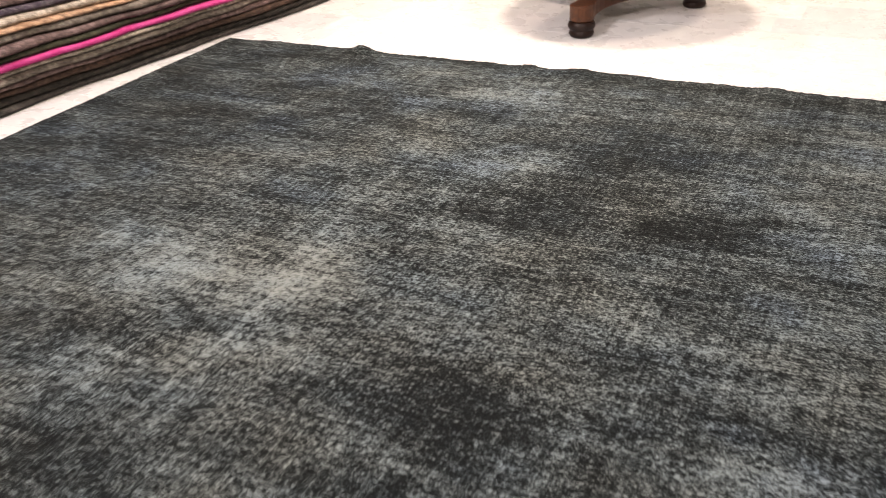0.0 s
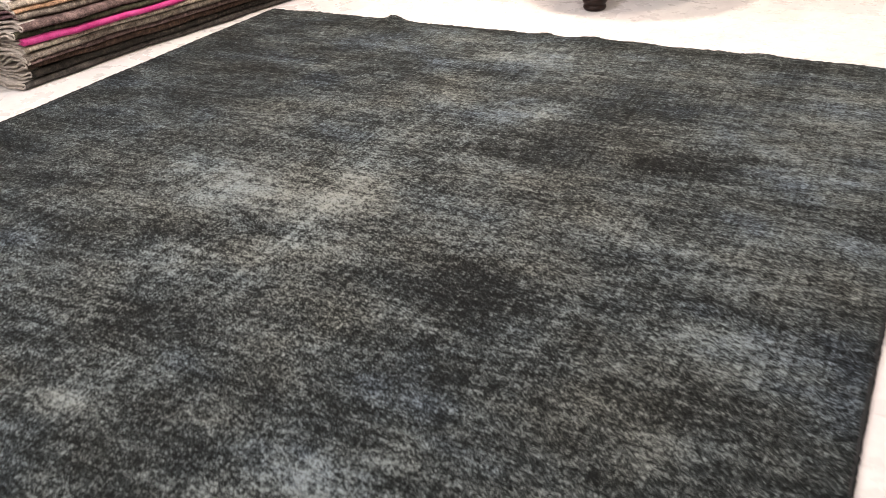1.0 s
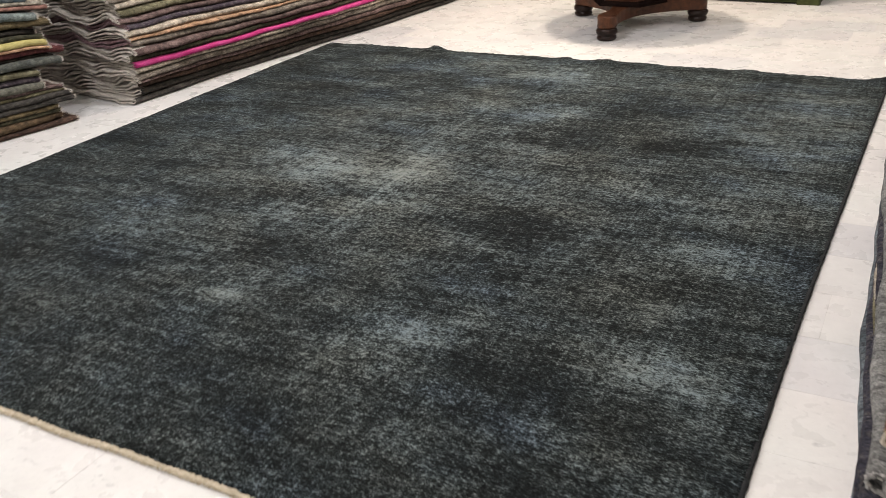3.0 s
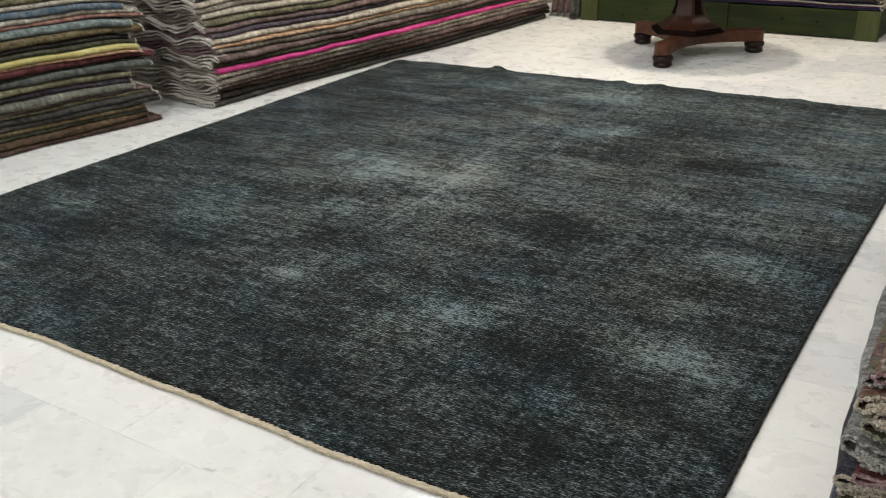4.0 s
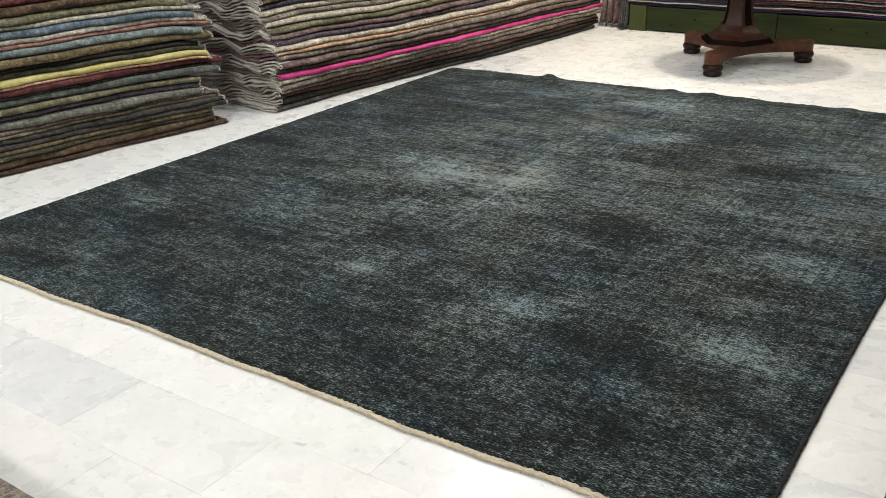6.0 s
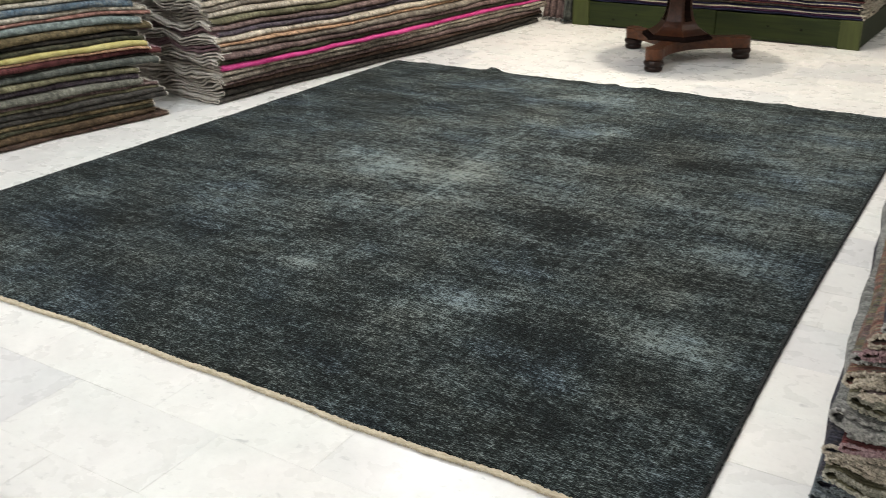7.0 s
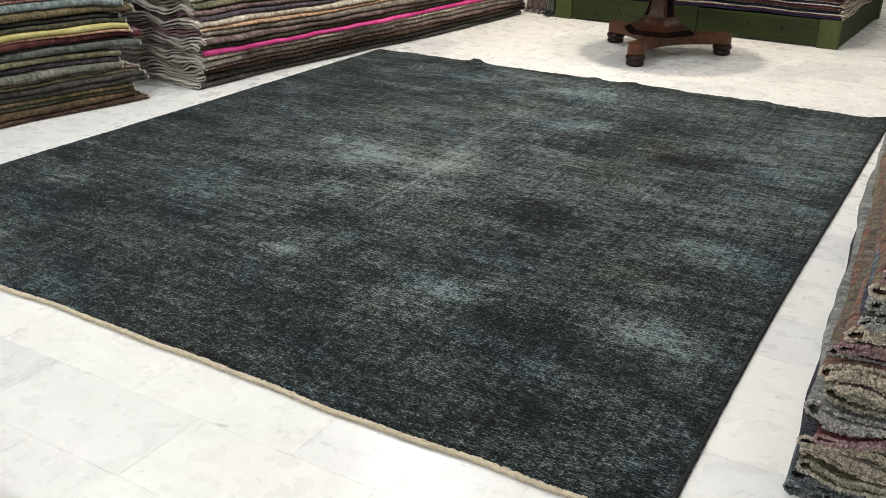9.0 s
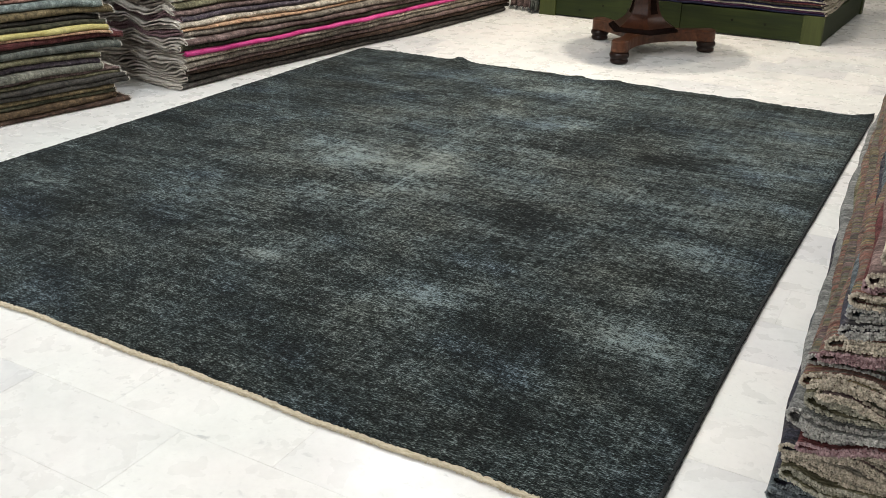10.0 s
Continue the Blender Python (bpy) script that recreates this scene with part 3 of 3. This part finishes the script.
def say(key):
    return key.replace("_", " ").replace("multi stripe", "rust")


z = 0.003
rng = random.Random(5)
for i, (key, th, fx) in enumerate(SPEC_A):
    folded_rug(f"folded {say(key)} wool rug in a tall pile", PILE_A, field_a, 0.0, 3.79 + rng.uniform(-0.05, 0.03), fx * 0.75 + belly(z), z, th, 1.15 + rng.uniform(-0.03, 0.03),
               CLOTH[key], END_ROSE if i in (9, 12) else END_GREY, 100 + i, "rugs in the long pile", ends=(0.0,), tuft=0.0045, fill=0.43, own=0.005, jag=0.03, gape=0.52, skirt=0.1, plies=1)
    z += th

# ---- nearer pile beside it ----
PILE_B = pose(-2.43, 0.98, 0, 0, 0, -9.1)
SPEC_B = [
    ("dark_brown", 0.028, 0.0, 1.27), ("golden_brown", 0.045, -0.01, 1.20), ("dark_green", 0.026, -0.015, 1.17), ("olive_brown", 0.026, -0.005, 1.16), ("charcoal", 0.032, -0.005, 1.24),
    ("charcoal", 0.032, 0.0, 1.25), ("olive", 0.019, -0.01, 1.23), ("mauve_brown", 0.024, -0.012, 1.23), ("grey_green", 0.045, 0.0, 1.12), ("purple", 0.037, -0.02, 1.09),
    ("olive", 0.036, -0.012, 1.12), ("slate_teal", 0.046, -0.005, 1.21), ("black", 0.012, -0.03, 1.18), ("maroon", 0.038, -0.02, 1.22), ("peach", 0.015, -0.02, 1.15), ("mustard", 0.036, -0.015, 1.15),
    ("dark_green", 0.028, -0.03, 1.11), ("black", 0.028, -0.05, 1.10), ("olive_brown", 0.048, -0.015, 1.20), ("light_teal", 0.046, -0.03, 1.13), ("dusty_rose", 0.022, -0.04, 1.21), ("beige", 0.028, -0.035, 1.20),
    ("blue", 0.044, -0.03, 1.11), ("beige", 0.026, -0.045, 1.13), ("olive", 0.046, -0.035, 1.04), ("golden_brown", 0.050, -0.04, 1.16), ("maroon", 0.044, -0.05, 1.18), ("black", 0.046, -0.05, 1.18), ("navy", 0.044, -0.06, 1.2),
]
field_b = wave_field(23, 0.0045, (1.18,), 0.016)
z = 0.003
for i, (key, th, fx, end) in enumerate(SPEC_B):
    end += 0.05 if i > 10 else 0.0
    folded_rug(f"folded {say(key)} wool rug in a tall pile", PILE_B, field_b, -1.5, end, fx + 0.035, z, th, 0.75,
               CLOTH[key], END_ROSE if key == "maroon" else END_GREY, 200 + i, "rugs in the near pile", ends=(end,), tuft=0.0065, droop=0.035, fill=0.45, skirt=0.03, jag=0.02)
    z += th

# ---- pile on the other side of the rug ----
PILE_C = pose(2.004, 0.365, 0, 0, 0, 182.0)
SPEC_C = [
    ("blue_grey", 0.034, 0.0, END_SLATE), ("navy", 0.030, -0.006, END_SLATE), ("olive", 0.030, -0.02, END_OLIVE), ("beige", 0.030, -0.015, END_CREAM), ("mauve_brown", 0.034, -0.025, END_CREAM), ("navy", 0.034, 0.0, END_CREAM),
    ("maroon", 0.022, -0.04, END_ROSE), ("navy", 0.016, -0.03, END_PALE), ("ribbed_grey", 0.044, 0.0, END_PALE), ("olive", 0.044, -0.03, END_OLIVE), ("banded_olive_brown", 0.030, -0.06, END_CREAM),
    ("banded_multi_stripe", 0.036, -0.03, END_CREAM), ("banded_olive_brown", 0.030, -0.042, END_PALE), ("banded_dusty_rose", 0.032, -0.065, END_ROSE), ("banded_multi_stripe", 0.040, -0.07, END_CREAM), ("navy", 0.036, -0.09, END_PALE),
    ("blue_grey", 0.045, -0.09, END_PALE), ("banded_multi_stripe", 0.040, -0.10, END_CREAM), ("maroon", 0.034, -0.12, END_ROSE), ("mauve_brown", 0.030, -0.125, END_CREAM), ("cream", 0.046, -0.145, END_CREAM),
]
field_c = wave_field(37, 0.013, (0.0,), 0.012, tight=0.6, reach=0.2)
z = 0.003
for i, (key, th, fx, cap) in enumerate(SPEC_C):
    s1 = rng.uniform(-0.025, 0.02)
    folded_rug(f"folded {say(key)} flat-woven rug with a fluffy cut end", PILE_C, field_c, -3.6, s1, fx, z, th, 0.75,
               CLOTH[key], cap, 300 + i, "rugs in the short pile", ends=(s1,), tuft=0.0052, fill=0.40, wander=0.003, double=True, own=0.004, jag=0.02, gape=0.3)
    z += th

# ---- low pile in the foreground ----
PILE_E = pose(0.5, -0.765, 0, 0, 0, 88.8)
field_e = wave_field(93, 0.004, (0.0,), 0.006)
z = 0.003
for i, (key, th) in enumerate((("charcoal", 0.048), ("plain_grey", 0.050), ("taupe", 0.052))):
    folded_rug(f"folded {say(key)} wool rug in a low pile on the floor", PILE_E, field_e, 0.0, 1.8, -0.006 * i, z, th, 0.55,
               CLOTH[key], END_GREY, 600 + i, "rugs in the foreground pile", ends=(0.0,), tuft=0.005, wander=0.004)
    z += th

# ---- pedestal table ----
TABLE = (0.037, 5.31)
table = new("pedestal_table")
table.location = (*TABLE, 0)
tagged(table, "dark polished mahogany pedestal table on a three-footed platform base", "table")


def base_outline(grow, z):
    """Three concave sides between round lobes over the feet."""
    pts, lobe = [], 0.064 + grow
    for i in range(3):
        a = 2 * math.pi * i / 3 - math.pi / 2
        cx, cy = 0.5 * math.cos(a), 0.5 * math.sin(a)
        for q in range(13):
            w = a + math.pi * 0.55 * (q / 6 - 1)
            pts.append((cx + lobe * math.cos(w), cy + lobe * math.sin(w), z))
        b = a + math.pi / 3
        nx, ny = math.cos(b), math.sin(b)
        ax, ay = pts[-1][0], pts[-1][1]
        a2 = a + 2 * math.pi / 3
        w = a2 - math.pi * 0.55
        bx, by = 0.5 * math.cos(a2) + lobe * math.cos(w), 0.5 * math.sin(a2) + lobe * math.sin(w)
        for q in range(1, 12):
            f = q / 12
            sag = (0.168 - grow * 0.3) * math.sin(math.pi * f) ** 0.8
            pts.append((ax + (bx - ax) * f - nx * sag, ay + (by - ay) * f - ny * sag, z))
    return pts


part("base", loft([base_outline(-0.006, 0.084), base_outline(0.0, 0.09), base_outline(0.0, 0.162), base_outline(-0.006, 0.168), base_outline(-0.012, 0.1705)]), MAHOGANY, table)
FOOT = [(0, 0.0), (0.050, 0.0), (0.061, 0.006), (0.067, 0.018), (0.064, 0.030), (0.058, 0.035), (0.064, 0.040), (0.072, 0.054), (0.073, 0.066), (0.067, 0.078), (0.060, 0.0835), (0, 0.0835)]
for a in (-90, 30, 150):
    foot = part("bun_foot", lathe(FOOT), EBONISED, table, "dark turned bun foot", True)
    foot.location = (0.5 * math.cos(radians(a)), 0.5 * math.sin(radians(a)), 0)


def column_ring(r, z, d=0.5):
    pts = []
    for i in range(3):
        a = 2 * math.pi * i / 3 - math.pi / 2
        for e in (-d, d):
            pts.append((r * math.cos(a + e), r * math.sin(a + e), z))
    return pts


COLUMN = [(0.093 + 0.147 * math.exp(-(z - 0.203) / 0.065), z) for z in [0.203 + 0.497 * (q / 20) ** 1.6 for q in range(21)]]
part("column", loft([column_ring(r, z) for r, z in COLUMN]), DARK_MAHOGANY, table)
# dark strip down the middle of each broad column face
for i in range(3):
    strips = []
    for r, z in [c for c in COLUMN if c[1] > 0.28]:
        ring = [Vector(p) for p in column_ring(r, z)]
        p, q = ring[2 * i + 1], ring[(2 * i + 2) % 6]
        out = Vector(((p + q).x, (p + q).y, 0)).normalized()
        a, b = p.lerp(q, 0.24), p.lerp(q, 0.76)
        strips.append([a - out * 0.004, b - out * 0.004, b + out * 0.004, a + out * 0.004])
    part("panel", loft(strips), LACQUER, table, "dark panel on a broad face of the column")
part("plinth_moulding", loft([column_ring(0.275, 0.170, 0.55), column_ring(0.275, 0.186, 0.55), column_ring(0.253, 0.196, 0.52), column_ring(0.247, 0.204, 0.52)]), LACQUER, table)
part("tabletop", lathe([(0, 0.70), (0.16, 0.70), (0.18, 0.72), (0.46, 0.725), (0.52, 0.735), (0.53, 0.75), (0.52, 0.765), (0, 0.768)], 64), MAHOGANY, table, "round polished top", True)

# ---- green platform with a pile of thin rugs ----
PLAT = pose(-1.295, 6.37, 0, 0, 0, -92.5)
platform = new("display_platform")
platform.matrix_world = PLAT
tagged(platform, "low green-stained pine display platform on the floor", "platform")
PL, PH, PD = 2.51, 0.225, 1.75
for y0, y1 in ((0, 0.16), (1.17, 1.34), (PL - 0.165, PL)):
    middle = 0.5 < y0 < 2.0
    part("post", box(-0.04, y0, 0, -0.002 if middle else 0.006, y1, PH, 0.004), GREEN_WOOD if middle else GREEN_POST, platform, "" if middle else "lighter green pine end board")
boards = {}
for y0, y1 in ((0.162, 1.168), (1.342, PL - 0.167)):
    boards[y0] = part("front_board", box(-0.045, y0, 0.012, -0.012, y1, PH - 0.006, 0.003), GREEN_WOOD, platform)
part("side_board", box(-PD, PL - 0.035, 0.012, -0.042, PL - 0.004, PH - 0.004, 0.003), GREEN_WOOD, platform)
part("side_board", box(-PD, 0.004, 0.012, -0.042, 0.035, PH - 0.004, 0.003), GREEN_WOOD, platform)
part("post", box(-PD - 0.10, PL - 0.05, 0, -PD, PL + 0.01, PH + 0.02, 0.004), GREEN_POST, platform)
part("deck", box(-PD, 0.036, PH - 0.03, -0.046, PL - 0.036, PH - 0.008), GREEN_WOOD, platform)
for y, zz in ((0.62, 0.13), (0.86, 0.12), (1.78, 0.13), (2.05, 0.12), (0.4, 0.07)):
    bm = bmesh.new()
    bmesh.ops.create_cone(bm, cap_ends=True, segments=14, radius1=0.012, radius2=0.010, depth=0.004, matrix=pose(-0.0115, y, zz, 0, 90, 0))
    part("knot", bm, KNOT, boards[0.162 if y < 1.2 else 1.342], "dark knot in the pine")

field_p = wave_field(51, 0.003, (PL,), 0.006, 0.6)
KILIMS = ["deep_navy", "deep_purple", "cream", "deep_navy", "black", "maroon", "deep_purple", "beige", "deep_navy", "cream", "maroon", "black", "mustard", "deep_purple", "deep_navy", "cream", "mauve_brown", "charcoal", "maroon", "dusty_rose", "deep_purple", "deep_navy", "mustard", "black", "charcoal",
          "maroon", "dark_brown", "deep_navy", "beige", "charcoal", "dark_brown", "olive", "mauve_brown", "charcoal", "dark_green", "black", "taupe", "charcoal", "dark_brown", "deep_navy"]
z = PH + 0.002
for i, key in enumerate(KILIMS):
    th = 0.011 + 0.006 * rng.random()
    p_ends = (PL + rng.uniform(-0.05, 0.0),)
    folded_rug(f"thin folded {say(key)} kilim in a pile on the platform", PLAT, field_p, -0.06 + rng.uniform(-0.03, 0.03), p_ends[0], -0.01 + rng.uniform(-0.012, 0.008), z, th, 1.3,
               CLOTH[key], END_CREAM, 400 + i, "kilims on the platform", ends=p_ends, plies=1, step=0.06, tuft=0.006, wander=0.006, name="folded_kilim")
    z += th


# ---- kilim hanging over the platform's end ----
def hanging_kilim(x, y, turn, width, high, cloth, label, seed):
    """A draped cloth in soft upright pleats with a fringe at its foot."""
    rng = np.random.RandomState(seed)
    a, b = rng.uniform(0, 6.28, 2)
    nu, nv, t = 46, 14, 0.006
    rows = []
    for j in range(nv + 1):
        v = j / nv
        for i in range(nu + 1):
            u = i / nu
            w = width * (1.12 - 0.2 * v)
            px = (u - 0.5) * w
            py = (0.035 - 0.02 * v) * math.sin(22 * u + a + 0.8 * v) + 0.012 * math.sin(47 * u + b) - 0.05 * (1 - v) ** 2
            rows.append((px, py, 0.035 + (high - 0.035) * v))
    n = len(rows)
    verts = rows + [(p[0], p[1] + t, p[2]) for p in rows]
    faces = []
    for j in range(nv):
        for i in range(nu):
            k = j * (nu + 1) + i
            faces.append((k, k + 1, k + nu + 2, k + nu + 1))
            faces.append((n + k, n + k + nu + 1, n + k + nu + 2, n + k + 1))
    for i in range(nu):
        faces.append((i, n + i, n + i + 1, i + 1))
    ob = mesh_object("hanging_kilim", verts, faces, [cloth])
    ob.matrix_world = pose(x, y, 0, 0, 0, turn)
    tagged(ob, label, "rug")
    fv, ff = [], []
    for i in range(nu + 1):
        p = np.array(rows[i])
        tip = p + np.array((rng.uniform(-0.015, 0.015), -0.02 + rng.uniform(-0.03, 0.01), -0.033))
        k = len(fv)
        fv += [tuple(p + np.array(d)) for d in ((-0.003, 0, 0), (0.003, 0, 0), (0, 0.005, 0))] + [tuple(tip)]
        ff += [(k, k + 1, k + 3), (k + 1, k + 2, k + 3), (k + 2, k, k + 3)]
    fr = mesh_object("fringe", fv, ff, [END_SLATE])
    fr.parent = ob
    return ob


hanging_kilim(-1.50, 6.50, -12, 0.22, 0.62, CLOTH["mauve_brown"], "mauve and grey kilim hanging in folds by the platform", 3)
hanging_kilim(-1.35, 6.42, -2, 0.07, 0.6, CLOTH["slate_teal"], "blue-grey kilim hanging in folds by the platform", 4)

# ---- far furniture ----
cabinet = new("wooden_cabinet")
cabinet.location = (-2.75, 9.2, 0)
tagged(cabinet, "brown wooden cabinet standing against the far wall", "cabinet")
part("body", box(0, 0, 0.12, 1.3, 0.5, 0.9, 0.008), BROWN_WOOD, cabinet)
for q in range(2):
    part("door", box(0.04 + q * 0.62, -0.018, 0.16, 0.64 + q * 0.62, -0.001, 0.86, 0.005), BROWN_WOOD, cabinet)
for px in (0.02, 1.22):
    for py in (0.02, 0.42):
        part("leg", box(px, py, 0, px + 0.06, py + 0.06, 0.119, 0.004), BROWN_WOOD, cabinet)

PILE_D = pose(1.62, 8.9, 0, 0, 0, -92.5)
field_d = wave_field(71, 0.004, (0.0,), 0.008)
z = 0.003
for i, key in enumerate(["charcoal", "dark_brown", "taupe", "navy", "maroon", "charcoal", "mauve_brown", "olive_brown", "black", "taupe", "dark_brown", "navy"]):
    folded_rug(f"folded {say(key)} rug in a low pile near the wall", PILE_D, field_d, 0.0, 1.9, rng.uniform(-0.02, 0.02), z, 0.044, 0.8,
               CLOTH[key], END_GREY, 500 + i, "rugs in the low pile", ends=(0.0,), tuft=0.006, step=0.2)
    z += 0.044

# ---- floor tiles ----
def tile_rows():
    """Rows of tiles laid in running bond with uneven shifts."""
    cell = random.Random(17)
    row0, row1 = int((Y0 - ROW0) / TILE_Y) - 1, int((Y1 - ROW0) / TILE_Y) + 1
    for k in range(row0, row1):
        shift = {-1: 0.55, 0: 0.28, 5: 1.848}.get(k, 0.55 + (0.295 if k % 2 == 0 else 0) + cell.uniform(-0.1, 0.1))
        y = ROW0 + k * TILE_Y
        first = math.floor((X0 - shift) / TILE_X)
        for q in range(first, first + int((X1 - X0) / TILE_X) + 2):
            yield shift + q * TILE_X, y


one = tile_mesh(TILE_X, TILE_Y, "tile", MARBLE)
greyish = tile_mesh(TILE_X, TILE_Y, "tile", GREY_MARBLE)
pick = random.Random(29)
count, rest = 0, []
for x, y in tile_rows():
    if x < X0 or x + TILE_X > X1 or y < Y0 or y + TILE_Y > Y1:
        continue
    if -2.5 < x < 2.0 and -1.2 < y < 8.0 and count < 300:
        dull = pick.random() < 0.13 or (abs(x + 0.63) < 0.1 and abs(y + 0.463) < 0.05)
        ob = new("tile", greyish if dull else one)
        ob.parent = floor
        ob.location = (x, y, 0)
        count += 1
    else:
        rest.append((x, y))
vs = [v.co.copy() for v in one.vertices]
fs = [tuple(p.vertices) for p in one.polygons]
verts, faces = [], []
for x, y in rest:
    k = len(verts)
    verts.extend((v.x + x, v.y + y, v.z) for v in vs)
    faces.extend(tuple(i + k for i in f) for f in fs)
outer = mesh_object("outer_tiles", verts, faces, [MARBLE], smooth=False)
outer.parent = floor
tagged(outer, "white marble tiles", kind="stuff")
